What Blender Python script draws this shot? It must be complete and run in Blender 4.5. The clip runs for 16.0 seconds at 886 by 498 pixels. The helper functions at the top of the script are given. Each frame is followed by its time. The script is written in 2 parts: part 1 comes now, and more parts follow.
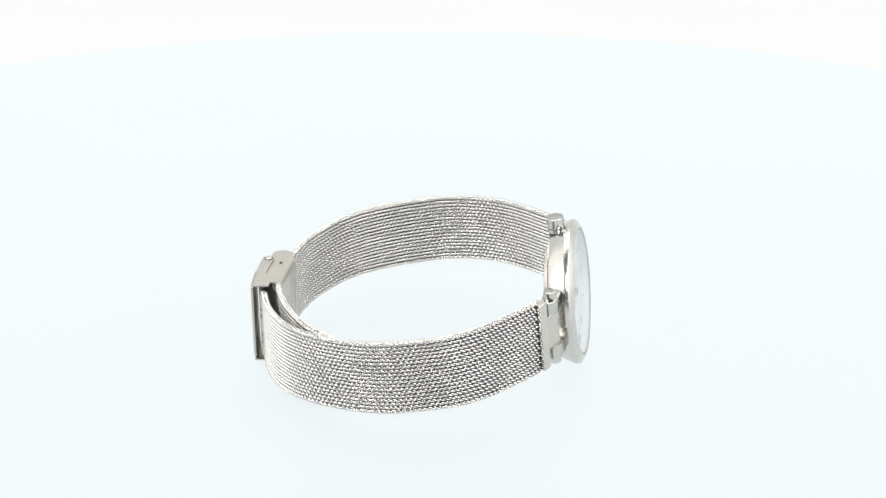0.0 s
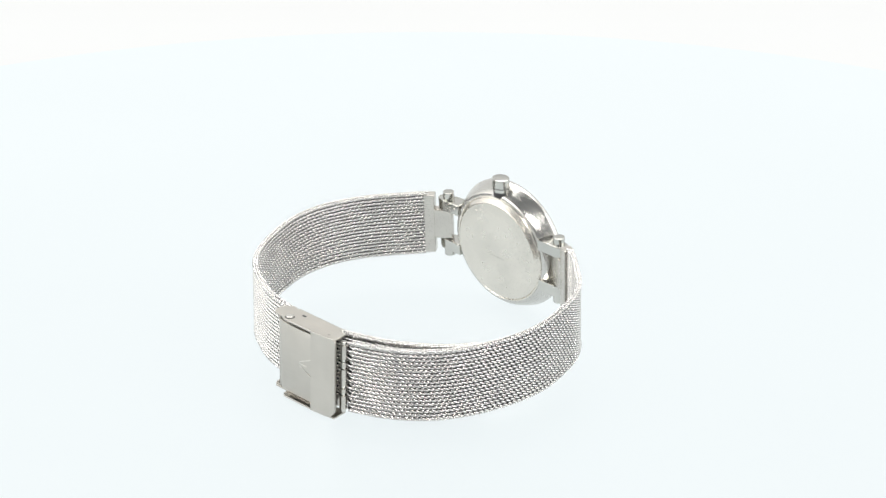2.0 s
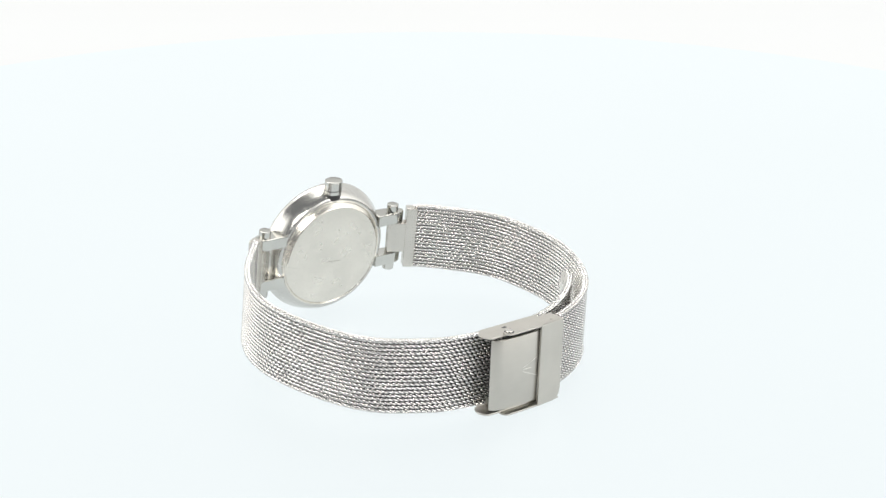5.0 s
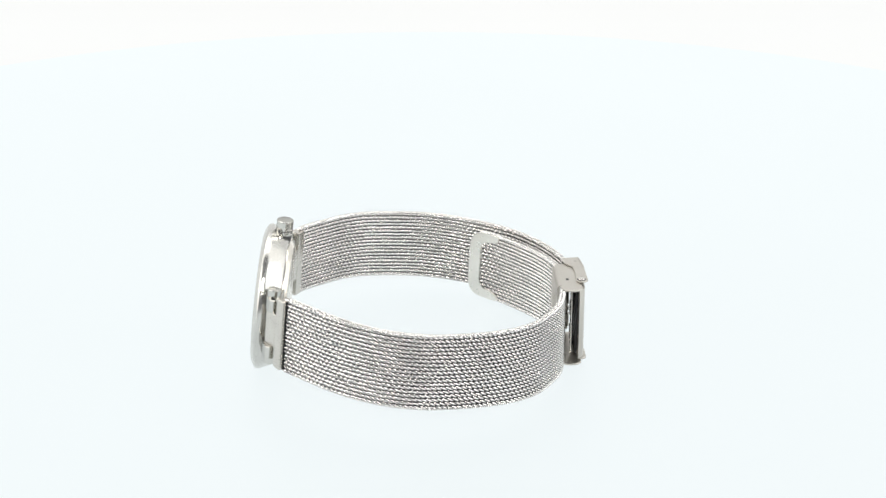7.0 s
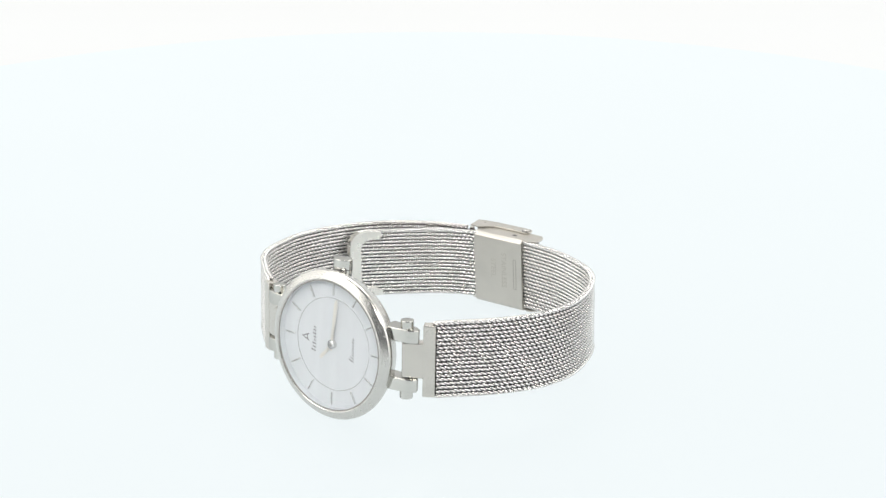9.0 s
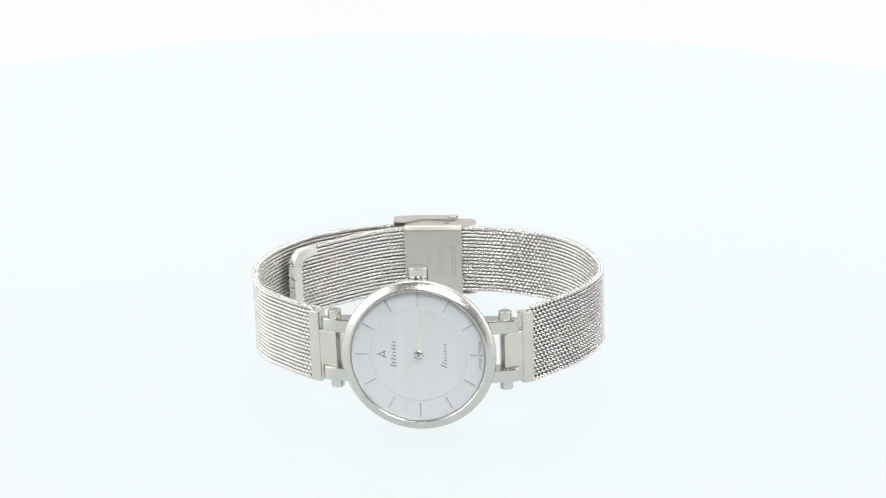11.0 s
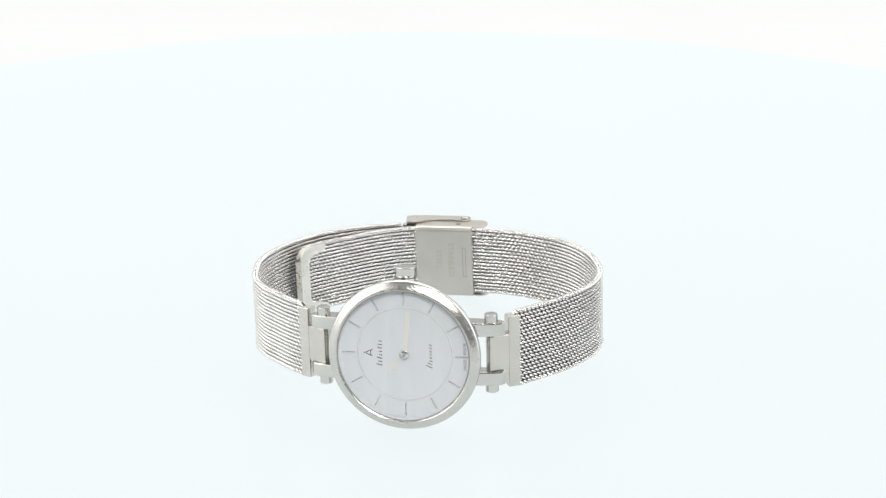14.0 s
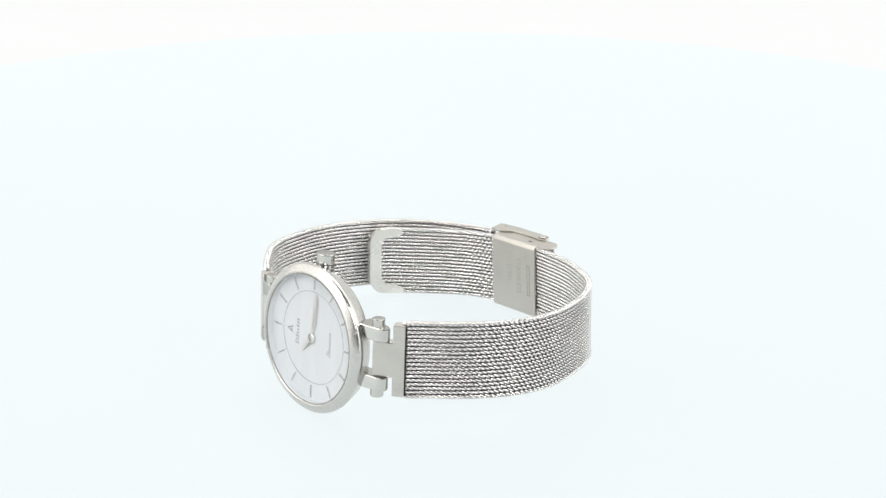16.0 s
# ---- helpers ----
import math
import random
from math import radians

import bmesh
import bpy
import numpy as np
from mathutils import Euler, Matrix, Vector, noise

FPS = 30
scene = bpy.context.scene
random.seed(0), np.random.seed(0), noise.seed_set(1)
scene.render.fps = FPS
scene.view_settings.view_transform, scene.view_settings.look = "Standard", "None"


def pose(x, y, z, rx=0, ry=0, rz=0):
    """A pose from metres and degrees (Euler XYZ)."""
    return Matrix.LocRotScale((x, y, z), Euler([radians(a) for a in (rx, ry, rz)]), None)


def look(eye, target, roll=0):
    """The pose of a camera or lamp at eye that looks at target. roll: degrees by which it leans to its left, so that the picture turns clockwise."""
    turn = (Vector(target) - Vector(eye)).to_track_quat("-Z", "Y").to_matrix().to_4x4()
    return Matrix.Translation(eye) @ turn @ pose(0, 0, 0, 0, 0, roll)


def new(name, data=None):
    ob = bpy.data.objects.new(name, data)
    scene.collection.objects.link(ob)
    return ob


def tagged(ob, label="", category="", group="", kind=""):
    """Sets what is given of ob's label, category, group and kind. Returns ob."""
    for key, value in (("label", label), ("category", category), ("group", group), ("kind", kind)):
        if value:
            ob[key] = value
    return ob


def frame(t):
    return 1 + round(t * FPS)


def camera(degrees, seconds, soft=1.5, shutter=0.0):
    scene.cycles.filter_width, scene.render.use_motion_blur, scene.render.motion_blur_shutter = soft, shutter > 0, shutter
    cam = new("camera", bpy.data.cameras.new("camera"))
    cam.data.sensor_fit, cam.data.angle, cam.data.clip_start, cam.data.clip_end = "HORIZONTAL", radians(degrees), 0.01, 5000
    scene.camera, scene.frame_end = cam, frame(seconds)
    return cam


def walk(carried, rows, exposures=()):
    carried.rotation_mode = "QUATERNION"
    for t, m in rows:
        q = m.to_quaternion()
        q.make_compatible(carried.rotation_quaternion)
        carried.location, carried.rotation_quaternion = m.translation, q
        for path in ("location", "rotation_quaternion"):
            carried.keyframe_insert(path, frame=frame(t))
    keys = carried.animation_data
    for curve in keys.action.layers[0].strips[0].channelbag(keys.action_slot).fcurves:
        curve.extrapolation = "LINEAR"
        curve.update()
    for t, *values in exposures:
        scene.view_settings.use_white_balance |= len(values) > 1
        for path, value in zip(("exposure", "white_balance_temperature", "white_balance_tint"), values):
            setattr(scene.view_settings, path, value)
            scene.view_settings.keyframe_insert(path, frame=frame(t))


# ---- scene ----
# The wristwatch turns on a lit white platter before a camera that stands still.
cam = camera(27.22, 16.0, soft=1.5)
CAM_POSE = pose(0, -0.345, 0.1651, 90 - 22.31, 0, -0.763)
walk(cam, [(0.0, CAM_POSE), (16.0, CAM_POSE)], exposures=[(0.0, 0.0), (16.0, 0.0)])

# ---- world and lights ----
world = bpy.data.worlds.new("studio_dim")
scene.world = world
world.use_nodes = True
world.node_tree.nodes["Background"].inputs["Color"].default_value = (0.9, 0.95, 1.0, 1)
world.node_tree.nodes["Background"].inputs["Strength"].default_value = 0.16


def area_lamp(name, m, w, h, power, color=(1, 1, 1)):
    data = bpy.data.lights.new(name, "AREA")
    data.shape, data.size, data.size_y, data.energy, data.color = "RECTANGLE", w, h, power, color
    ob = new(name, data)
    ob.matrix_world = m
    return ob


# softboxes out of view, assumed and set to the watch's brightness
area_lamp("softbox_top", look((0, 0.30, 0.75), (0, 0, 0)), 0.8, 0.4, 3.0, (1.0, 0.985, 0.95))
area_lamp("softbox_side", look((-0.7, -0.25, 0.4), (0, 0, 0)), 0.4, 0.5, 1.5, (1.0, 0.98, 0.95))
area_lamp("softbox_front", look((0.05, -0.85, 0.72), (0, 0, 0)), 0.5, 0.25, 6.0, (1.0, 0.985, 0.96))
area_lamp("softbox_side", look((0.7, -0.2, 0.4), (0, 0, 0)), 0.4, 0.5, 1.5, (0.95, 0.98, 1.0))


# ---- materials ----
def nodes_of(name):
    m = bpy.data.materials.new(name)
    m.use_nodes = True
    nt = m.node_tree
    return m, nt, nt.nodes, nt.links, nt.nodes["Principled BSDF"]


def noise_tex(nt, scale, stretch=(1, 1, 1), detail=3.0):
    tc = nt.nodes.new("ShaderNodeTexCoord")
    mp = nt.nodes.new("ShaderNodeMapping")
    mp.inputs["Scale"].default_value = stretch
    tx = nt.nodes.new("ShaderNodeTexNoise")
    tx.inputs["Scale"].default_value = scale
    tx.inputs["Detail"].default_value = detail
    nt.links.new(tc.outputs["Object"], mp.inputs["Vector"])
    nt.links.new(mp.outputs["Vector"], tx.inputs["Vector"])
    return tx.outputs["Fac"]


def spread(nt, src, low, high):
    r = nt.nodes.new("ShaderNodeMapRange")
    r.inputs["From Min"].default_value, r.inputs["From Max"].default_value = 0.3, 0.7
    r.inputs["To Min"].default_value, r.inputs["To Max"].default_value = low, high
    nt.links.new(src, r.inputs["Value"])
    return r.outputs["Result"]


def tinted(nt, src, a, b):
    mx = nt.nodes.new("ShaderNodeMix")
    mx.data_type = "RGBA"
    mx.inputs["A"].default_value, mx.inputs["B"].default_value = (*a, 1), (*b, 1)
    nt.links.new(src, mx.inputs["Factor"])
    return mx.outputs["Result"]


def steel(name, color, rough, grain=(1, 1, 1), grain_scale=900, bump=0.05, spread_by=0.05, edge=1.0):
    m, nt, nd, ln, p = nodes_of(name)
    p.inputs["Metallic"].default_value = 1
    p.inputs["Specular Tint"].default_value = (edge, edge, edge, 1)
    fine = noise_tex(nt, grain_scale, grain)
    broad = noise_tex(nt, 120, (1, 1, 1))
    dark = tuple(c * 0.89 for c in color)
    ln.new(tinted(nt, spread(nt, broad, 0, 1), dark, color), p.inputs["Base Color"])
    ln.new(spread(nt, fine, rough - spread_by, rough + spread_by), p.inputs["Roughness"])
    b = nd.new("ShaderNodeBump")
    b.inputs["Strength"].default_value, b.inputs["Distance"].default_value = bump, 0.00005
    ln.new(fine, b.inputs["Height"])
    ln.new(b.outputs["Normal"], p.inputs["Normal"])
    return m


def plain(name, color, rough=0.5, metal=0.0, wobble=0.06):
    m, nt, nd, ln, p = nodes_of(name)
    n = spread(nt, noise_tex(nt, 700), 0, 1)
    ln.new(tinted(nt, n, tuple(c * (1 - wobble) for c in color), color), p.inputs["Base Color"])
    p.inputs["Roughness"].default_value, p.inputs["Metallic"].default_value = rough, metal
    return m


STEEL_POLISHED = steel("polished_steel", (0.71, 0.685, 0.645), 0.14, bump=0.02, spread_by=0.03)
STEEL_CASE = steel("soft_polished_steel", (0.63, 0.62, 0.59), 0.25, bump=0.015, spread_by=0.03)
STEEL_LUG = steel("lug_steel", (0.62, 0.615, 0.58), 0.12, bump=0.015, spread_by=0.03, edge=0.6)
STEEL_SATIN = steel("satin_steel", (0.63, 0.605, 0.56), 0.24, (1, 1, 0.04), 2500, 0.012, 0.025)
STEEL_BRUSHED = steel("brushed_steel", (0.565, 0.54, 0.495), 0.34, (0.05, 1, 1), 3000, 0.10)
STEEL_BACK = steel("case_back_steel", (0.78, 0.745, 0.68), 0.26, (1, 1, 1), 500, 0.004, 0.02)
STEEL_CLIP = steel("pale_steel", (0.80, 0.78, 0.73), 0.3, bump=0.02)
STAMPED = plain("stamped_line", (0.40, 0.38, 0.345), 0.5, 0.9)
STAMPED_WORD = plain("faint_stamp", (0.49, 0.465, 0.42), 0.45, 0.95)
STEEL_WIRE = steel("mesh_wire_steel", (0.74, 0.725, 0.705), 0.16, bump=0.03, spread_by=0.06)
STEEL_EDGE = steel("edge_wire_steel", (0.68, 0.67, 0.655), 0.22, bump=0.03, spread_by=0.06)
# near-black for the shade between the wires and where the mesh begins
MESH_SHADE = steel("mesh_shade", (0.025, 0.025, 0.025), 0.5)
# near-black that stands for the shade in gaps, slots and grooves
GAP_SHADE = plain("gap_shade", (0.03, 0.03, 0.03), 0.5)
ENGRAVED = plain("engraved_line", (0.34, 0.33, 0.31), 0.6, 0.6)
PRINT_GREY = plain("grey_print", (0.14, 0.14, 0.15), 0.5)
INDEX_SILVER = steel("index_silver", (0.75, 0.75, 0.74), 0.22, bump=0.02)
HAND_SILVER = steel("hand_silver", (0.84, 0.815, 0.765), 0.38, bump=0.02)


def dial_material():
    m, nt, nd, ln, p = nodes_of("white_dial")
    lines = noise_tex(nt, 500, (1.5, 1, 0.12), 2)
    ln.new(tinted(nt, spread(nt, lines, 0, 1), (0.73, 0.755, 0.775), (0.77, 0.795, 0.815)), p.inputs["Base Color"])
    p.inputs["Roughness"].default_value = 0.42
    b = nd.new("ShaderNodeBump")
    b.inputs["Strength"].default_value, b.inputs["Distance"].default_value = 0.08, 0.00005
    ln.new(lines, b.inputs["Height"])
    ln.new(b.outputs["Normal"], p.inputs["Normal"])
    return m


def glass_material():
    m, nt, nd, ln, p = nodes_of("mineral_glass")
    nd.remove(p)
    clear, gloss = nd.new("ShaderNodeBsdfTransparent"), nd.new("ShaderNodeBsdfGlossy")
    gloss.inputs["Roughness"].default_value = 0.02
    fres, mix = nd.new("ShaderNodeFresnel"), nd.new("ShaderNodeMixShader")
    fres.inputs["IOR"].default_value = 1.58
    ln.new(fres.outputs["Fac"], mix.inputs["Fac"])
    ln.new(clear.outputs["BSDF"], mix.inputs[1])
    ln.new(gloss.outputs["BSDF"], mix.inputs[2])
    ln.new(mix.outputs["Shader"], nd["Material Output"].inputs["Surface"])
    return m


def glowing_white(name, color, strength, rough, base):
    """White surface that emits an even light in place of its lighting, with a soft sheen."""
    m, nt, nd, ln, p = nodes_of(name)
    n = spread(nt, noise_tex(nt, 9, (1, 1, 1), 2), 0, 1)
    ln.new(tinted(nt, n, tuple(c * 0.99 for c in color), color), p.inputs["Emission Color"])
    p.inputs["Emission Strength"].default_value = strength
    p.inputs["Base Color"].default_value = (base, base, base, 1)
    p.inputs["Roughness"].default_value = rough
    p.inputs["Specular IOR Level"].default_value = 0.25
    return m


DIAL_WHITE = dial_material()
GLASS = glass_material()
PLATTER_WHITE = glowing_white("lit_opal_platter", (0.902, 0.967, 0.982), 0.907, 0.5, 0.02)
SWEEP_WHITE = glowing_white("glowing_white_sweep", (0.98, 0.99, 0.98), 0.898, 0.7, 0.03)
TENT_WHITE = glowing_white("glowing_tent_cloth", (1.0, 0.99, 0.96), 1.22, 0.8, 0.3)
METAL_GREY = plain("grey_drive_housing", (0.5, 0.5, 0.5), 0.5)

# ---- helpers ----
MM = 0.001


def part(name, bm, material, parent, label="", smooth=True):
    """Links a bmesh, drawn in millimetres, as one mesh under its thing."""
    me = bpy.data.meshes.new(name)
    for v in bm.verts:
        v.co *= MM
    bm.normal_update()
    bm.to_mesh(me)
    bm.free()
    if smooth:
        me.shade_smooth()
        me.set_sharp_from_angle(angle=radians(32))
    me.materials.append(material)
    ob = new(name, me)
    ob.parent = parent
    if smooth:
        # flat faces stay flat in the light, only the softened edges turn
        w = ob.modifiers.new("weighted_normal", "WEIGHTED_NORMAL")
        w.keep_sharp, w.weight = True, 80
    if label:
        tagged(ob, label)
    return ob


def box(m, x0, x1, y0, y1, z0, z1, bevel=0.15, bm=None):
    bm = bm or bmesh.new()
    made = bmesh.ops.create_cube(bm, size=1)["verts"]
    for v in made:
        v.co = Vector((x0 if v.co.x < 0 else x1, y0 if v.co.y < 0 else y1, z0 if v.co.z < 0 else z1))
    if bevel:
        es = list({e for v in made for e in v.link_edges})
        made = list({v for f in bmesh.ops.bevel(bm, geom=es, offset=bevel, segments=2, profile=0.5, affect="EDGES")["faces"] for v in f.verts} | {v for v in made if v.is_valid})
    for v in made:
        v.co = m @ v.co
    return bm


def prism(m, outline, z0, z1, bevel=0.12):
    """An outline in x and y, drawn up from z0 to z1, with softened rims."""
    bm = bmesh.new()
    low = [bm.verts.new((x, y, z0)) for x, y in outline]
    top = [bm.verts.new((x, y, z1)) for x, y in outline]
    n = len(outline)
    a, b = bm.faces.new(list(reversed(low))), bm.faces.new(top)
    for i in range(n):
        bm.faces.new((low[i], low[(i + 1) % n], top[(i + 1) % n], top[i]))
    bmesh.ops.recalc_face_normals(bm, faces=bm.faces)
    if bevel:
        es = list(a.edges) + list(b.edges)
        bmesh.ops.bevel(bm, geom=es, offset=bevel, segments=2, profile=0.5, affect="EDGES")
    bmesh.ops.transform(bm, matrix=m, verts=bm.verts)
    return bm


def lathe(m, profile, n=96):
    """A profile of (radius, depth) turned round the depth axis (y)."""
    bm = bmesh.new()
    rings = []
    for r, y in profile:
        if r < 1e-6:
            rings.append([bm.verts.new((0, y, 0))])
        else:
            rings.append([bm.verts.new((r * math.cos(2 * math.pi * i / n), y, r * math.sin(2 * math.pi * i / n))) for i in range(n)])
    for a, b in zip(rings, rings[1:]):
        for i in range(n):
            j = (i + 1) % n
            if len(a) == 1:
                bm.faces.new((a[0], b[j], b[i]))
            elif len(b) == 1:
                bm.faces.new((a[i], a[j], b[0]))
            else:
                bm.faces.new((a[i], a[j], b[j], b[i]))
    bmesh.ops.recalc_face_normals(bm, faces=bm.faces)
    bmesh.ops.transform(bm, matrix=m, verts=bm.verts)
    return bm


def rod(m, r, z0, z1, bevel=0.2, n=28):
    """A round rod along z with softened ends."""
    prof = [(0, z0), (r - bevel, z0), (r - bevel * 0.3, z0 + bevel * 0.3), (r, z0 + bevel), (r, z0 + bevel * 1.4), (r, z1 - bevel * 1.4), (r, z1 - bevel), (r - bevel * 0.3, z1 - bevel * 0.3), (r - bevel, z1), (0, z1)]
    return lathe(m @ pose(0, 0, 0, 90, 0, 0), prof, n)


def words(text, size, m, material, parent, name, depth=0.03):
    cu = bpy.data.curves.new(name, "FONT")
    cu.body, cu.size, cu.extrude, cu.align_x, cu.align_y = text, size * MM, depth * MM, "CENTER", "CENTER"
    tmp = bpy.data.objects.new(name, cu)
    scene.collection.objects.link(tmp)
    me = bpy.data.meshes.new_from_object(tmp.evaluated_get(bpy.context.evaluated_depsgraph_get()))
    bpy.data.objects.remove(tmp)
    me.transform(Matrix.Translation(m.translation * MM) @ m.to_3x3().to_4x4())
    me.materials.append(material)
    ob = new(name, me)
    ob.parent = parent
    return ob


# ---- the setting ----
def build_setting():
    # one sheet: table top that curves up into a back wall
    bm = bmesh.new()
    rows = [(-2.0, -0.012), (0.30, -0.012)]
    for k in range(1, 13):
        a = radians(90 * k / 12)
        rows.append((0.30 + 0.35 * math.sin(a), -0.012 + 0.35 * (1 - math.cos(a))))
    rows.append((0.65, 1.2))
    line = [[bm.verts.new((x * 1000, y * 1000, z * 1000)) for x in (-0.95, 0.95)] for y, z in rows]
    for a, b in zip(line, line[1:]):
        bm.faces.new((a[0], a[1], b[1], b[0]))
    # the sheet's bright white is its own emission, so no shadow shows
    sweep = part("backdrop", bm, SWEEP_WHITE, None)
    tagged(sweep, "seamless white studio backdrop, glowing by itself, curving up from the table", "backdrop", kind="structure")
    # unseen cloths, added to glow into the steel from both sides and above
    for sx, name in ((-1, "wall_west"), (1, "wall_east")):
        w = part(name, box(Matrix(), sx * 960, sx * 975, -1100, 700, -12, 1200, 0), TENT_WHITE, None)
        tagged(w, "unseen white side cloth of an assumed light tent, glowing onto the watch", "tent wall", kind="structure")
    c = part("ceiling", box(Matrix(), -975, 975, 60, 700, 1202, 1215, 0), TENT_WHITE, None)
    tagged(c, "unseen white top cloth of an assumed light tent, glowing onto the watch", "tent roof", kind="structure")


def build_turntable():
    tt = new("turntable")
    tagged(tt, "round white glowing turntable under the watch", "turntable")
    r = 250
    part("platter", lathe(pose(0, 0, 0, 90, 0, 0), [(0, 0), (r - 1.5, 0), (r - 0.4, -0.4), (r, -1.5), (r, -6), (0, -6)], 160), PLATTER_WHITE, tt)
    part("drive_hub", lathe(pose(0, 0, 0, 90, 0, 0), [(0, -6.2), (90, -6.2), (90, -11.8), (0, -11.8)], 64), METAL_GREY, tt)
    return tt


# ---- the watch ----
SEAT = pose(3.25, -27.95, -0.70, -1.5, 0, -1.6)
CASE = SEAT @ pose(0, -0.45, 0) @ Matrix.Diagonal((1.026, 0.87, 1.026, 1.0))


def clock(hour, r, depth):
    """A place on the dial; twelve lies at -x, three at the crown (+z)."""
    a = radians(30 * hour)
    return Vector((-r * math.cos(a), depth, r * math.sin(a)))


def dial_pose(hour, r, depth, spin=0):
    """x along the radius, y out of the dial towards the viewer."""
    p = clock(hour, r, depth)
    return CASE @ Matrix.Translation(p) @ pose(0, 0, 0, 0, 180 + 30 * hour + spin, 0)


def build_case(watch):
    body = [(12.5, -5.0), (12.6, -5.3), (12.75, -5.42), (12.9, -5.42), (13.15, -5.33), (14.18, -4.66), (14.34, -4.42), (14.43, -4.15), (14.44, -3.75), (14.38, -3.35), (14.26, -3.0), (13.95, -2.2), (13.6, -1.3), (13.25, -0.4), (12.78, 0.25), (12.62, 0.45), (12.4, 0.55), (12.1, 0.57), (0, 0.57)]
    case = part("case", lathe(CASE, body, 128), STEEL_CASE, watch, "round polished steel watch case")
    part("rehaut", lathe(CASE, [(12.52, -5.02), (12.5, -4.6), (12.46, -3.55), (12.45, -3.4)], 128), DIAL_WHITE, case)
    # a thin grey line where glass and bezel meet
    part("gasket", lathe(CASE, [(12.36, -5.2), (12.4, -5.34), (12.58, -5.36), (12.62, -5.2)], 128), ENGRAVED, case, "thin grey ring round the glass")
    back = part("case_back", lathe(CASE, [(11.97, 0.3), (11.97, 0.75), (11.85, 0.92), (11.7, 0.92), (11.58, 0.8), (10.95, 1.6), (10.85, 1.72), (10.65, 1.78), (0, 1.82)], 128), STEEL_BACK, watch, "flat satin steel case back")
    bm = bmesh.new()
    box(CASE @ pose(-0.3, 1.82, -1.5, 0, -4, 0), -1.7, 1.7, -0.03, 0.03, -0.03, 0.03, 0, bm)
    part("engraved_mark", bm, ENGRAVED, back)
    part("dial", lathe(CASE, [(0, -3.5), (8.88, -3.5), (8.94, -3.58), (9.06, -3.58), (9.12, -3.5), (13.0, -3.5), (13.0, -3.2)], 128), DIAL_WHITE, watch, "plain white dial with a fine inner ring")
    dial = watch.children[-1]
    part("inner_ring", lathe(CASE, [(8.90, -3.52), (8.94, -3.60), (9.02, -3.60), (9.06, -3.52)], 128), INDEX_SILVER, dial)
    for h in range(12):
        bm = box(dial_pose(h, 10.75, -3.65), -1.25, 1.25, -0.16, 0.16, -0.13, 0.13, 0.05)
        part("index", bm, INDEX_SILVER, dial)
    glass = part("crystal", lathe(CASE, [(0, -5.46), (8, -5.44), (12.2, -5.36), (12.42, -5.27), (12.48, -5.1)], 96), GLASS, watch, "clear flat mineral glass")
    glass.visible_shadow = False
    # hands: hour towards ten and a quarter, minute towards three
    for name, hour, length, tail, wide, depth in (("hour_hand", 10.4, 4.4, 0.9, 0.42, -3.85), ("minute_hand", 3.22, 9.0, 1.2, 0.52, -4.05)):
        shape = [(-tail, -wide * 0.5), (length * 0.9, -wide * 0.85), (length, -wide * 0.3), (length, wide * 0.3), (length * 0.9, wide * 0.85), (-tail, wide * 0.5)]
        m = dial_pose(hour, 0, depth) @ pose(0, 0, 0, 90, 0, 0)
        part(name, prism(m, shape, -0.07, 0.07, 0.03), HAND_SILVER, watch)
    part("hand_hub", lathe(CASE, [(0, -4.35), (0.7, -4.35), (0.85, -4.25), (0.9, -3.5)], 32), INDEX_SILVER, watch)
    part("hub_pin", lathe(CASE, [(0, -4.44), (0.26, -4.42), (0.3, -4.33)], 20), ENGRAVED, watch)
    # printing on the dial: bars for the maker and the model, and the readable words
    heights = [1.15, 0.85, 1.0, 0.62, 0.62, 0.85, 0.75, 0.62]
    for k, hgt in enumerate(heights):
        z = -2.35 + 0.66 * k
        part("maker_bar", box(CASE @ pose(-4.3, -3.515, z, 0, 12, 0), -hgt, 0, -0.015, 0.015, -0.1, 0.1, 0), PRINT_GREY, dial)
    for k, (x, z, t, l) in enumerate(((-6.75, 0.38, -24, 1.4), (-6.75, -0.38, 24, 1.4), (-6.5, 0, 90, 0.8), (-7.6, 0, 0, 0.5))):
        part("emblem_bar", box(CASE @ pose(x, -3.515, z, 0, t, 0), -l / 2, l / 2, -0.015, 0.015, -0.09, 0.09, 0), PRINT_GREY, dial)
    for k in range(8):
        z = -2.45 + 0.62 * k
        hgt = 1.3 if k == 0 else (0.95 if k == 1 else 0.55)
        part("model_bar", box(CASE @ pose(5.2, -3.515, z, 0, 24, 0), -hgt, 0, -0.015, 0.015, -0.085, 0.085, 0), PRINT_GREY, dial)
    for text, z in (("SWISS", -1.55), ("MADE", 1.55)):
        m = CASE @ Matrix.Translation((11.4, -3.52, z)) @ Matrix(((0, -1, 0), (0, 0, -1), (1, 0, 0))).to_4x4()
        words(text, 0.82, m, PRINT_GREY, dial, "printed_word", 0.01)


def build_crown(watch):
    m = CASE @ pose(0, -0.8, 0)
    crown = part("crown", rod(m, 1.92, 13.42, 16.35, 0.14, 48), STEEL_LUG, watch, "short round polished winding crown")
    # near-black ring paints the gap's dark reflection, near-black stem the shade below
    part("crown_groove", rod(m, 1.935, 14.22, 14.42, 0.01, 48), GAP_SHADE, crown, "thin dark line painting the gap's reflection")
    part("crown_stem", rod(m, 1.78, 12.2, 13.9, 0.05), GAP_SHADE, crown)


PINS = {1: (19.55, -29.4, 32.0), -1: (-13.1, -28.5, 154.0)}


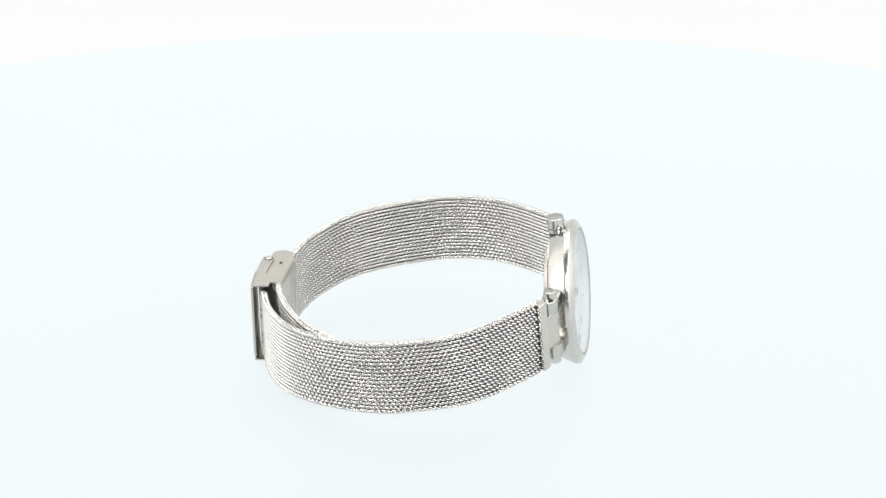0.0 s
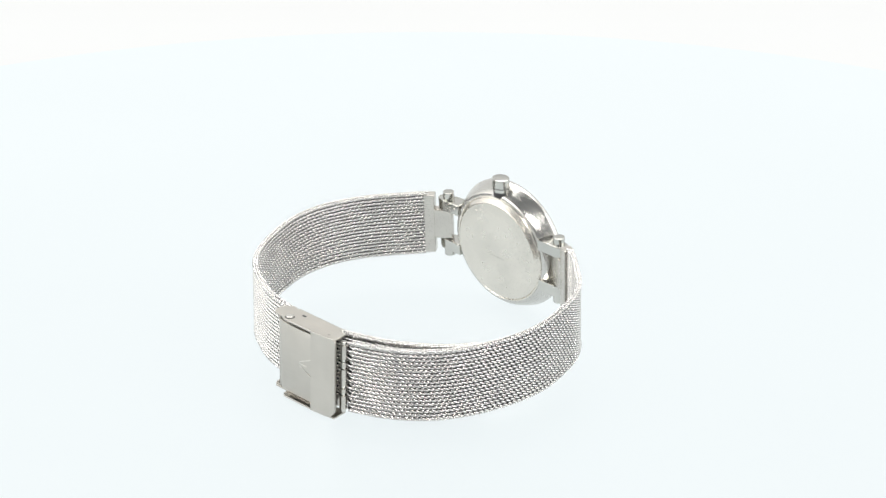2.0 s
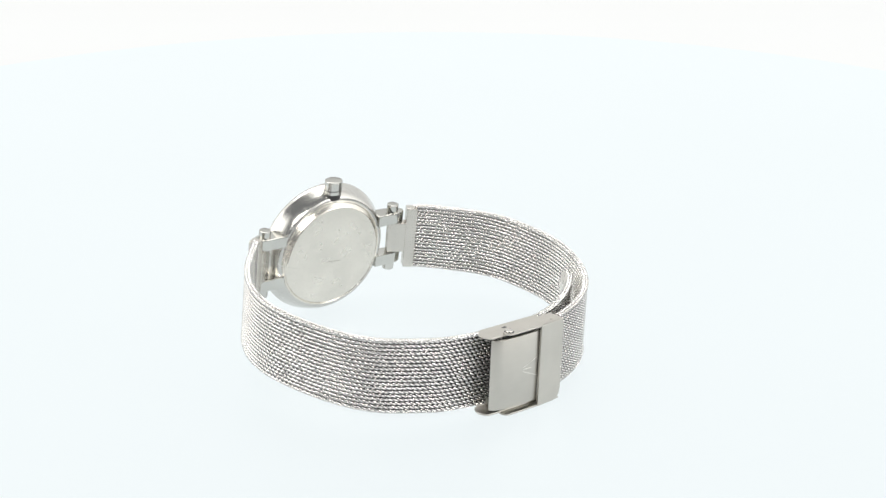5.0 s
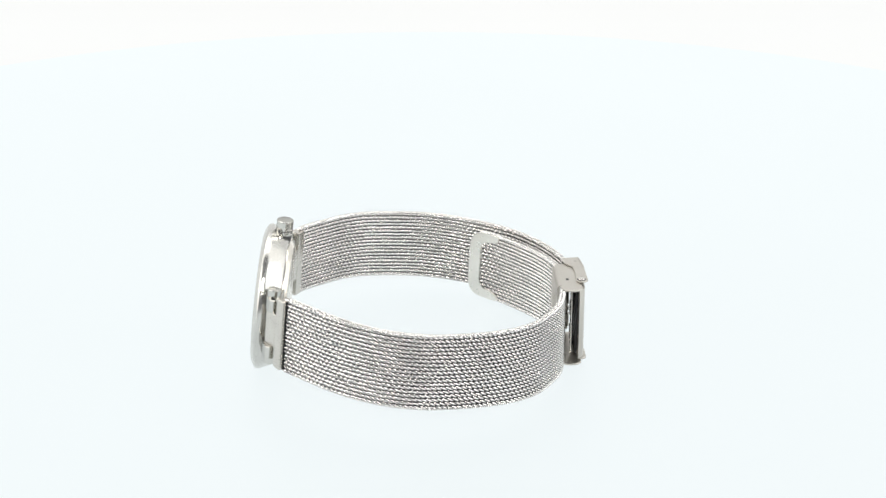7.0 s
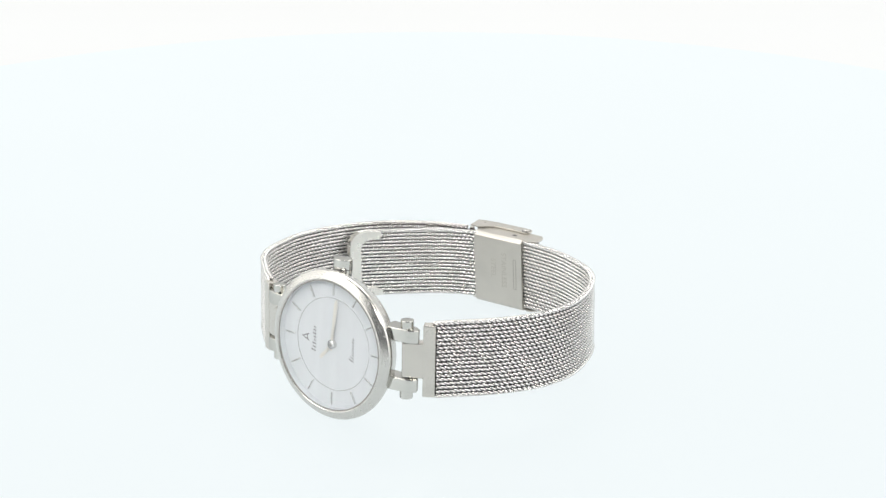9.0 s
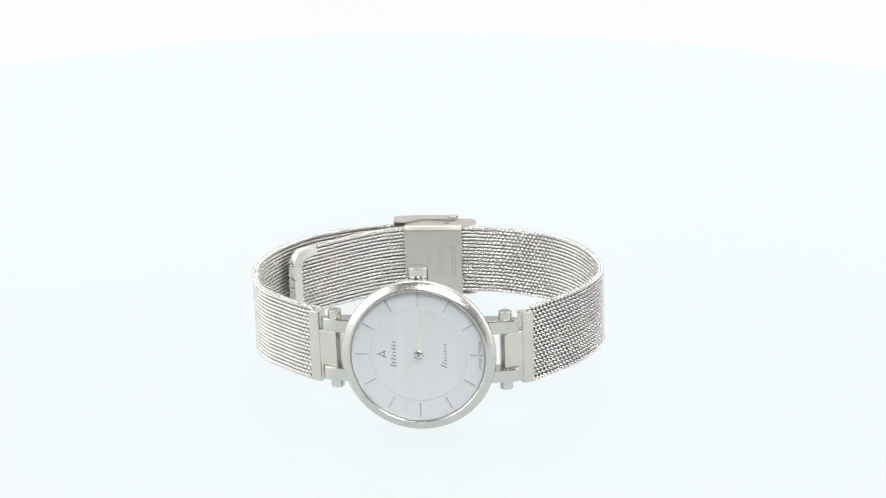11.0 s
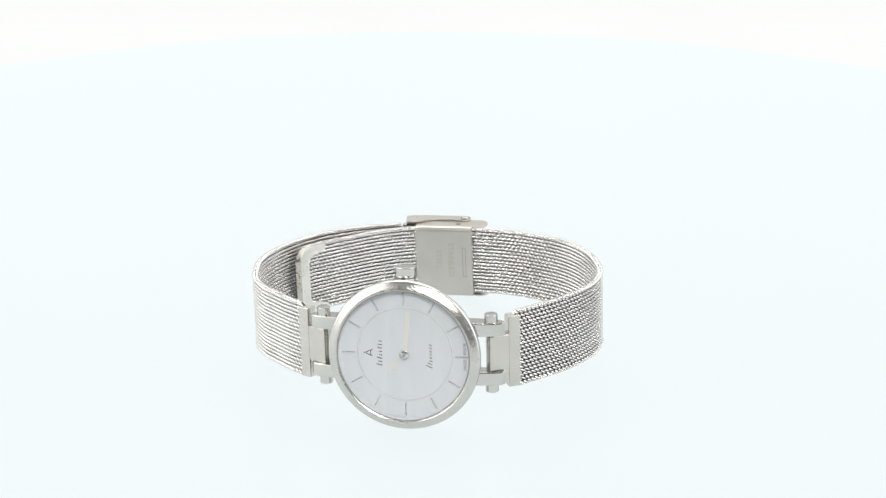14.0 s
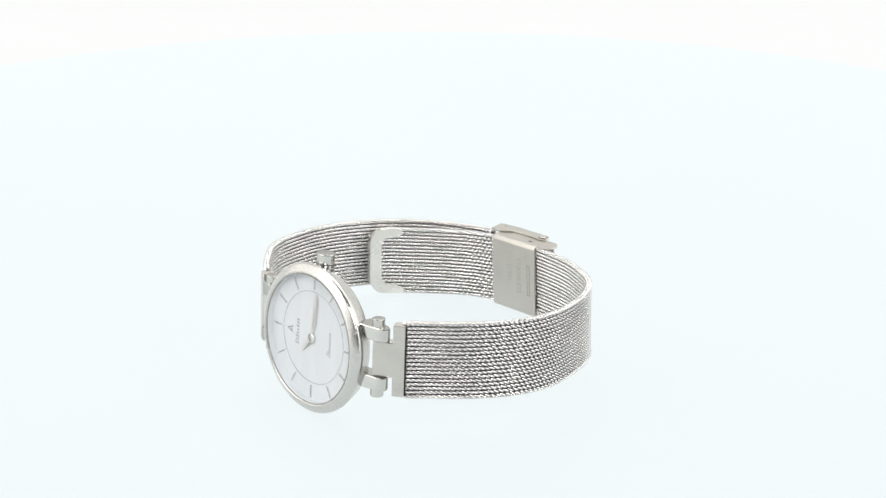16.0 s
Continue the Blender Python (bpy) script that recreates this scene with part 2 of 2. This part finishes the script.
def build_lugs(watch):
    for side, (px, py, turn) in PINS.items():
        pin = part("lug_pin", rod(pose(px, py, -0.3), 0.9, -6.6, 6.6), STEEL_LUG, watch)
        for s in (-1, 1):
            part("pin_cap", rod(pose(px, py, -0.3), 1.25, *sorted((s * 6.05, s * 7.75)), 0.12), STEEL_LUG, pin)
            # a straight arm that grows out of the case wall and closes round the pin
            lx = px - 3.25
            ly = py + 27.95 + lx * 0.028
            end = [(lx + side * 2.65 * math.cos(radians(a)), ly + 1.6 * math.sin(radians(a))) for a in (-90, -60, -30, 0, 30, 60, 90)]
            out = [(side * 11.8, -3.4), (side * 13.6, -3.0), (side * 14.8, ly - 1.95)] + end + [(side * 14.6, ly + 1.55), (side * 11.8, 0.6)]
            z0, z1 = sorted((s * 3.5, s * 6.2))
            part("lug", prism(SEAT @ pose(0, 0, 0.40), out, z0, z1, 0.3), STEEL_LUG, watch)
        m = pose(px, py, 0, 0, 0, turn)
        plate = part("end_plate", box(m, 3.1, 5.5, -1.15, 1.15, -7.45, 6.75, 0.22), STEEL_SATIN, watch, "satin steel end piece of the strap")
        # a thin dark strip paints the shadow gap at the mesh's start
        part("seam", box(m, 5.35, 5.62, -0.42, 0.42, -7.3, 6.75, 0), MESH_SHADE, plate, "dark strip for the shadow between end piece and mesh")
        part("tongue", box(m, -0.85, 3.3, -1.12, 1.12, -3.85, 3.3, 0.35), STEEL_SATIN, plate)
        part("sleeve", rod(pose(px, py, 0), 0.95, -3.95, 3.4, 0.1), STEEL_SATIN, plate)


# ---- the woven strap ----
def spline(points, step):
    """Evenly spaced places along a smooth line through the points."""
    p = np.array(points, float)
    p = np.vstack([2 * p[0] - p[1], p, 2 * p[-1] - p[-2]])
    fine = []
    for i in range(1, len(p) - 2):
        t = np.linspace(0, 1, 40, endpoint=False)[:, None]
        fine.append(0.5 * (2 * p[i] + (p[i + 1] - p[i - 1]) * t + (2 * p[i - 1] - 5 * p[i] + 4 * p[i + 1] - p[i + 2]) * t ** 2 + (3 * p[i] - p[i - 1] - 3 * p[i + 1] + p[i + 2]) * t ** 3))
    fine = np.vstack(fine + [p[-2:-1]])
    for _ in range(60):
        fine[1:-1] = 0.25 * fine[:-2] + 0.5 * fine[1:-1] + 0.25 * fine[2:]
    d = np.concatenate([[0], np.cumsum(np.linalg.norm(np.diff(fine, axis=0), axis=1))])
    s = np.arange(0, d[-1], step)
    return np.stack([np.interp(s, d, fine[:, 0]), np.interp(s, d, fine[:, 1])], 1), s


LEAN = 0.09


def leaned(v):
    """The back of the strap stands more upright than its front."""
    k = np.clip(v[:, 1] / 28.0, 0, 1)
    v[:, 1] -= LEAN * (k * k * (3 - 2 * k)) * v[:, 2]
    return v


def strap_place(line, s, out, z):
    """From (way along, way out, height) to the watch's space."""
    at, ss, dip = line
    i = np.clip(np.searchsorted(ss, s) - 1, 1, len(ss) - 3)
    f = ((s - ss[i]) / (ss[1] - ss[0]))[:, None]
    p = at[i] * (1 - f) + at[i + 1] * f
    d = (at[i + 1] - at[i - 1])
    e = (at[i + 2] - at[i])
    d = d * (1 - f) + e * f
    d /= np.linalg.norm(d, axis=1)[:, None]
    n = np.stack([d[:, 1], -d[:, 0]], 1)
    k = np.clip((s - ss[-1] + 30.0) / 24.0, 0, 1)
    v = np.concatenate([p + n * out[:, None], (z - dip * k * k * (3 - 2 * k))[:, None]], 1)
    return leaned(v)


def np_part(name, verts, faces, material, parent, label=""):
    me = bpy.data.meshes.new(name)
    me.from_pydata((verts * MM).tolist(), [], faces)
    me.shade_smooth()
    me.materials.append(material)
    ob = new(name, me)
    ob.parent = parent
    tagged(ob, label, kind="stuff")
    return ob


# one strand of wire: a short slanted bead, eight-sided lengthwise
def bead(nu=7, nv=6):
    v, f = [], []
    v.append((-1, 0, 0))
    for i in range(1, nv):
        a = math.pi * i / nv
        for j in range(nu):
            b = 2 * math.pi * j / nu
            v.append((-math.cos(a), math.sin(a) ** 0.8 * math.cos(b), math.sin(a) ** 0.8 * math.sin(b)))
    v.append((1, 0, 0))
    last = len(v) - 1
    for j in range(nu):
        k = (j + 1) % nu
        f.append((0, 1 + k, 1 + j))
        for i in range(nv - 2):
            a = 1 + i * nu
            f.append((a + j, a + k, a + nu + k, a + nu + j))
        a = 1 + (nv - 2) * nu
        f.append((a + j, a + k, last))
    return np.array(v), f


def beads_mesh(line, places, half, slant, flip, skew=0.0, arch=0.0, lift=0.0):
    """Many beads at (along, out, height), half sizes along, across and outwards."""
    bv, bf = bead()
    c, s = math.cos(radians(slant)), math.sin(radians(slant))
    allv, allf = [], []
    n = len(bv)
    q = np.array(places)
    loc = bv * np.array(half)
    u = loc[:, 0] * c - loc[:, 1] * s
    w = loc[:, 0] * s + loc[:, 1] * c
    S = q[:, 0:1] + u[None, :] + skew * loc[None, :, 2]
    O = q[:, 1:2] + loc[None, :, 2] - arch * np.sign(q[:, 1:2]) * (bv[:, 0] ** 2)[None, :] + lift * bv[None, :, 0]
    Z = q[:, 2:3] + w[None, :]
    v = strap_place(line, S.ravel(), O.ravel(), Z.ravel())
    faces = [tuple(k + n * i for k in (reversed(fc) if flip else fc)) for i in range(len(q)) for fc in bf]
    return v, faces


# each strand of the weave slants, and rides over its neighbour at one end
SLANT, LIFT = 26, -0.09


def build_strap(watch, points, mid, half, label, dip=0.0, nose=0.0):
    line = (*spline(points, 0.25), dip)
    length = line[1][-1]
    rng = random.Random(5)
    # the inner core closes the gaps of the weave, near-black for their shade
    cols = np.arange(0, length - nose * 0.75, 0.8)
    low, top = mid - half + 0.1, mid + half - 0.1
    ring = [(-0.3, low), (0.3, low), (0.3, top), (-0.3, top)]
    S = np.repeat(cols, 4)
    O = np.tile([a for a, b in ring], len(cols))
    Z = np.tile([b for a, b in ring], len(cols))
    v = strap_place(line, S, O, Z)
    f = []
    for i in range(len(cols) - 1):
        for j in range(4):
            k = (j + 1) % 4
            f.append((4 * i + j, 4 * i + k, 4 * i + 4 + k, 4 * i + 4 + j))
    strap = np_part("strap", v, f, MESH_SHADE, watch, label)
    ds, rows = 1.0, 19
    dz = (2 * half - 0.5) / (rows - 1)
    for out in (0.34, -0.34):
        # neighbouring coils interlock half a pitch apart; a strap with a nose has its end corners rounded off
        places = []
        for r in range(rows):
            z = mid - half + 0.25 + r * dz
            over = max(0.0, nose - (half - abs(z - mid)))
            last = length - 0.4 - (nose - math.sqrt(max(0.0, nose * nose - over * over)))
            places += [(along + rng.gauss(0, 0.008), out, z + rng.gauss(0, 0.008)) for along in np.arange(0.1 + (r % 2) * ds / 2, last, ds)]
        # the strands lie closer together on the side that faces the wrist
        wrist = (out < 0) == (nose > 0)
        v, f = beads_mesh(line, places, (0.9 if wrist else 0.86, 0.26 if wrist else 0.235, 0.25), (-1 if out > 0 else 1) * (SLANT - 6 if wrist else SLANT), out < 0, 0.0, 0.12, LIFT * (0.6 if wrist else 1.0))
        np_part("weave", v, f, STEEL_WIRE, strap, "fine woven steel wire")
    # the bent ends of the coils lie side by side like a plait along both edges
    for out in (0.27, -0.27):
        places = [(a, out, z) for z in (mid - half, mid + half) for a in np.arange(0.45, length - 0.6 - nose, ds / 2)]
        v, f = beads_mesh(line, places, (0.21, 0.25, 0.42), 0, False, math.copysign(0.75, out))
        np_part("strap_edge", v, f, STEEL_EDGE, strap, "plaited wire edge")
    return strap, line


RIGHT = [(23.7, -26.4), (27.0, -22.6), (31.0, -17.9), (34.4, -12.5), (36.6, -6.5), (37.05, 0), (35.7, 6.3), (33.5, 12.2), (30.4, 17.7), (26.2, 22.0), (21.0, 25.0), (15.8, 27.3), (10.3, 28.4), (5.1, 29.0), (0, 29.1), (-5.2, 28.7), (-10.3, 27.3), (-15.0, 25.1), (-19.2, 22.4), (-23.1, 19.3), (-26.6, 15.8), (-28.5, 12.7), (-29.1, 11.4)]
LEFT = [(-17.9, -26.1), (-21.2, -23.6), (-24.6, -20.4), (-28.5, -16.5), (-31.5, -11.5), (-33.0, -5.9), (-33.9, 0), (-33.4, 5.9), (-31.7, 11.6), (-29.2, 16.9), (-25.7, 21.7), (-21.3, 25.5), (-16.2, 28.4), (-11.3, 30.2), (-10.0, 30.65)]


def build_straps(watch):
    right, line = build_strap(watch, RIGHT, -0.35, 7.4, "silver woven steel mesh strap, its tail lying inside the other", 0.9, 3.4)
    build_strap(watch, LEFT, -0.15, 7.3, "silver woven steel mesh strap ending at the buckle")
    # the metal clip round the strap's tail
    end = line[1][-1]

    def bend(x, z, r, a0, a1):
        return [(x + r * math.cos(radians(a)), z + r * math.sin(radians(a))) for a in np.linspace(a0, a1, 9)]
    outer = [(end - 7.6, 6.5), (end - 7.2, 6.95), (end - 4.4, 6.98)] + bend(end - 3.3, 3.55, 3.4, 90, 0) + [(end + 0.1, 1.8), (end + 0.1, -2.4)] + bend(end - 3.3, -4.5, 3.4, 0, -90) + [(end - 4.4, -7.93), (end - 7.2, -7.9), (end - 7.6, -7.45)]
    inner = [(end - 7.6, 6.1), (end - 7.2, 5.6), (end - 5.2, 5.0)] + bend(end - 4.6, 3.0, 2.0, 90, 0) + [(end - 2.6, 1.8), (end - 2.6, -2.4)] + bend(end - 4.6, -3.95, 2.0, 0, -90) + [(end - 5.2, -5.95), (end - 7.2, -6.55), (end - 7.6, -7.05)]
    n = len(outer)
    S = np.array([p[0] for q in (outer, inner) for p in q] * 2)
    Z = np.array([p[1] for q in (outer, inner) for p in q] * 2)
    O = np.repeat([-0.85, 0.62], 2 * n)
    vs = [strap_place(line, S, O, Z)]
    fs = []
    for k in range(n - 1):
        a, b, c, d = k, k + 1, n + k + 1, n + k
        fs += [(a, b, c, d), (2 * n + d, 2 * n + c, 2 * n + b, 2 * n + a), (b, a, 2 * n + a, 2 * n + b), (d, c, 2 * n + c, 2 * n + d)]
    fs += [(0, n, 3 * n, 2 * n), (n - 1, 3 * n - 1, 4 * n - 1, 2 * n - 1)]
    me = bpy.data.meshes.new("tail_clip")
    me.from_pydata((np.vstack(vs) * MM).tolist(), [], fs)
    me.materials.append(STEEL_CLIP)
    ob = new("tail_clip", me)
    ob.parent = right
    tagged(ob, "pale steel clip round the strap's tail")


BUCKLE = pose(-0.3, 30.85, -0.48, 5.1, 0, 0)


def rounded_end(x, y, r, a0, a1, n=8):
    return [(x + r * math.cos(radians(a0 + (a1 - a0) * i / n)), y + r * math.sin(radians(a0 + (a1 - a0) * i / n))) for i in range(n + 1)]


def build_buckle(watch):
    buckle = part("buckle", box(BUCKLE, -6.2, 6.3, -3.1, -2.5, -7.15, 7.15, 0.12), STEEL_BRUSHED, watch, "brushed steel sliding clasp with a hinged cover")
    for s in (-1, 1):
        part("folded_edge", rod(BUCKLE @ pose(0, -2.06, s * 7.15, 0, 90, 0), 1.045, -6.18, 6.28, 0.1), STEEL_BRUSHED, buckle)
        z0, z1 = sorted((s * 7.8, s * 8.2))
        cheek = [(-6.2, -2.0), (6.3, -2.0), (6.8, -2.4)] + rounded_end(7.1, -0.1, 2.4, -75, 60) + [(6.5, 2.0), (-2.5, 1.8), (-6.2, 1.4)]
        part("side_cheek", prism(BUCKLE, cheek, z0, z1, 0.12), STEEL_BRUSHED, buckle)
        z0, z1 = sorted((s * 8.24, s * 8.6))
        flap = [(-8.6, -0.9), (-6.6, -0.9), (-5.4, -0.5), (-4.3, 0.4), (-3.3, 0.9), (-1.5, 1.1), (3.0, 1.0)] + rounded_end(4.2, 2.1, 1.25, -90, 90) + [(-3.2, 3.25), (-9.0, 2.6)]
        part("cover_cheek", prism(BUCKLE, flap, z0, z1, 0.1), STEEL_BRUSHED, buckle)
        if s > 0:
            part("hinge_rivet", rod(BUCKLE @ pose(4.2, 2.0, 0), 0.78, 8.0, 8.88, 0.15), STEEL_POLISHED, buckle)
            # near-black disc round the rivet head, its shaded gap put in as colour
            part("rivet_seat", rod(BUCKLE @ pose(4.2, 2.0, 0), 0.98, 8.2, 8.61, 0.02), GAP_SHADE, buckle)
    # the outer plate is folded over at one end, its two far corners rounded off
    tilt = BUCKLE @ pose(-3.0, 3.08, 0, 0, 0, 5.8) @ pose(0, 0, 0, 90, 0, 0)
    plate = [(0, -8.6), (0, 8.6)] + rounded_end(-5.2, 7.6, 1.0, 90, 180) + rounded_end(-4.0, -6.4, 2.2, 180, 270)
    part("cover_plate", prism(tilt, plate, -0.26, 0.26, 0.1), STEEL_BRUSHED, buckle, "brushed steel cover of the clasp")
    face = [(-3.2, 2.05), (5.2, 2.05), (6.6, 1.75), (7.5, 1.1), (7.95, 1.35), (7.1, 2.15), (5.6, 2.6), (1.5, 2.78), (-3.2, 2.6)]
    front = part("front_plate", prism(BUCKLE, face, -7.35, 7.35, 0.08), STEEL_BRUSHED, buckle, "brushed steel front plate with an engraved emblem")
    front.modifiers.clear()
    for x, z, t, l in ((0.2, 1.0, 24, 4.6), (0.2, -1.0, -24, 4.6), (0.8, 0.0, 0, 2.6), (2.7, 0.0, 90, 0.6)):
        part("engraved_line", box(BUCKLE @ pose(x - 0.8, 2.70, z, 0, t, 0), -l / 2, l / 2, -0.2, 0.05, -0.06, 0.06, 0), STEEL_CLIP, front)
    # slot and dimple are flat dark patches, the shade of their hollows as colour
    part("latch_slot", box(BUCKLE, 2.6, 3.6, -1.1, -0.5, 8.1, 8.215, 0), GAP_SHADE, buckle, "small dark patch for the shade in the latch slot")
    part("dimple", rod(BUCKLE @ pose(-6.6, 1.75, 0), 0.28, 8.5, 8.612, 0.02, 16), STAMPED, buckle)
    # a near-black plate fills the clasp to give its inside deep shade
    part("inner_lever", box(BUCKLE, -3.0, 5.0, 0.9, 1.4, -7.25, 7.25, 0), GAP_SHADE, buckle, "near-black plate for the shade inside the clasp")
    for x, y in ((4.4, 0.1),):
        part("spring_bar", rod(BUCKLE @ pose(x, y, 0), 0.3, -7.3, 7.3, 0.05), STEEL_POLISHED, buckle)
        for z in (-2.6, 2.6):
            part("spring_bar_sleeve", rod(BUCKLE @ pose(x, y, z), 0.45, -1.6, 1.6, 0.05), STEEL_SATIN, buckle)
    part("hinge_bar", rod(BUCKLE @ pose(-9.1, 0.2, 0), 0.55, -7.6, 7.6, 0.1), STEEL_POLISHED, buckle)
    for z0, z1 in ((-6.9, -3.9), (-3.3, -2.4), (-1.8, 1.8), (2.4, 3.3), (3.9, 6.9)):
        part("hinge_knuckle", rod(BUCKLE @ pose(-9.1, 0.2, 0), 0.78, z0, z1, 0.08), STEEL_SATIN, buckle)
    # words stamped into the inner plate, reading downwards
    for text, x in (("STAINLESS", 1.6), ("STEEL", -1.2)):
        m = BUCKLE @ Matrix.Translation((x, -3.12, 0.6)) @ Matrix(((0, 1, 0), (0, 0, -1), (-1, 0, 0))).to_4x4()
        words(text, 1.75, m, STAMPED_WORD, buckle, "stamped_word", 0.02)
    for x0, x1, z0, z1 in ((4.1, 4.25, -3.2, 3.4), (4.75, 4.9, -3.2, 3.4), (4.1, 4.9, 3.4, 3.55), (4.1, 4.9, -3.35, -3.2)):
        part("stamped_line", box(BUCKLE, x0, x1, -3.14, -3.09, z0, z1, 0), STAMPED, buckle)


def build_watch():
    watch = new("wristwatch")
    tagged(watch, "silver steel wristwatch with white dial and woven mesh strap", "wristwatch")
    build_case(watch)
    build_crown(watch)
    build_lugs(watch)
    build_straps(watch)
    build_buckle(watch)
    return watch


build_setting()
turntable = build_turntable()
watch = build_watch()

# seconds and the turn of the platter in degrees
TURNS = [(0, -279.2), (0.5, -265.5), (1, -251.7), (1.5, -238.0), (2, -224.2), (2.5, -210.7), (3, -197.2), (3.5, -183.8), (4, -170.1), (4.5, -156.4), (5, -142.8), (5.5, -129.2), (6, -115.7),
         (6.5, -102.3), (7, -89.2), (7.5, -76.1), (8, -62.4), (8.5, -49.6), (9, -37.9), (9.5, -27.7), (10, -19.0), (10.5, -11.9), (11, -6.3), (11.5, -2.3), (12, -0.1), (12.5, 0),
         (13, -1.5), (13.5, -5.5), (14, -11.2), (14.5, -18.0), (15, -26.5), (15.5, -35.9), (16, -46.9)]
REST = 0.0125


def motions():
    walk(watch, [(t, pose(0, 0, REST, -5.14, -2.5, a)) for t, a in TURNS])
    walk(turntable, [(t, pose(0, 0, 0, 0, 0, a)) for t, a in TURNS])


motions()
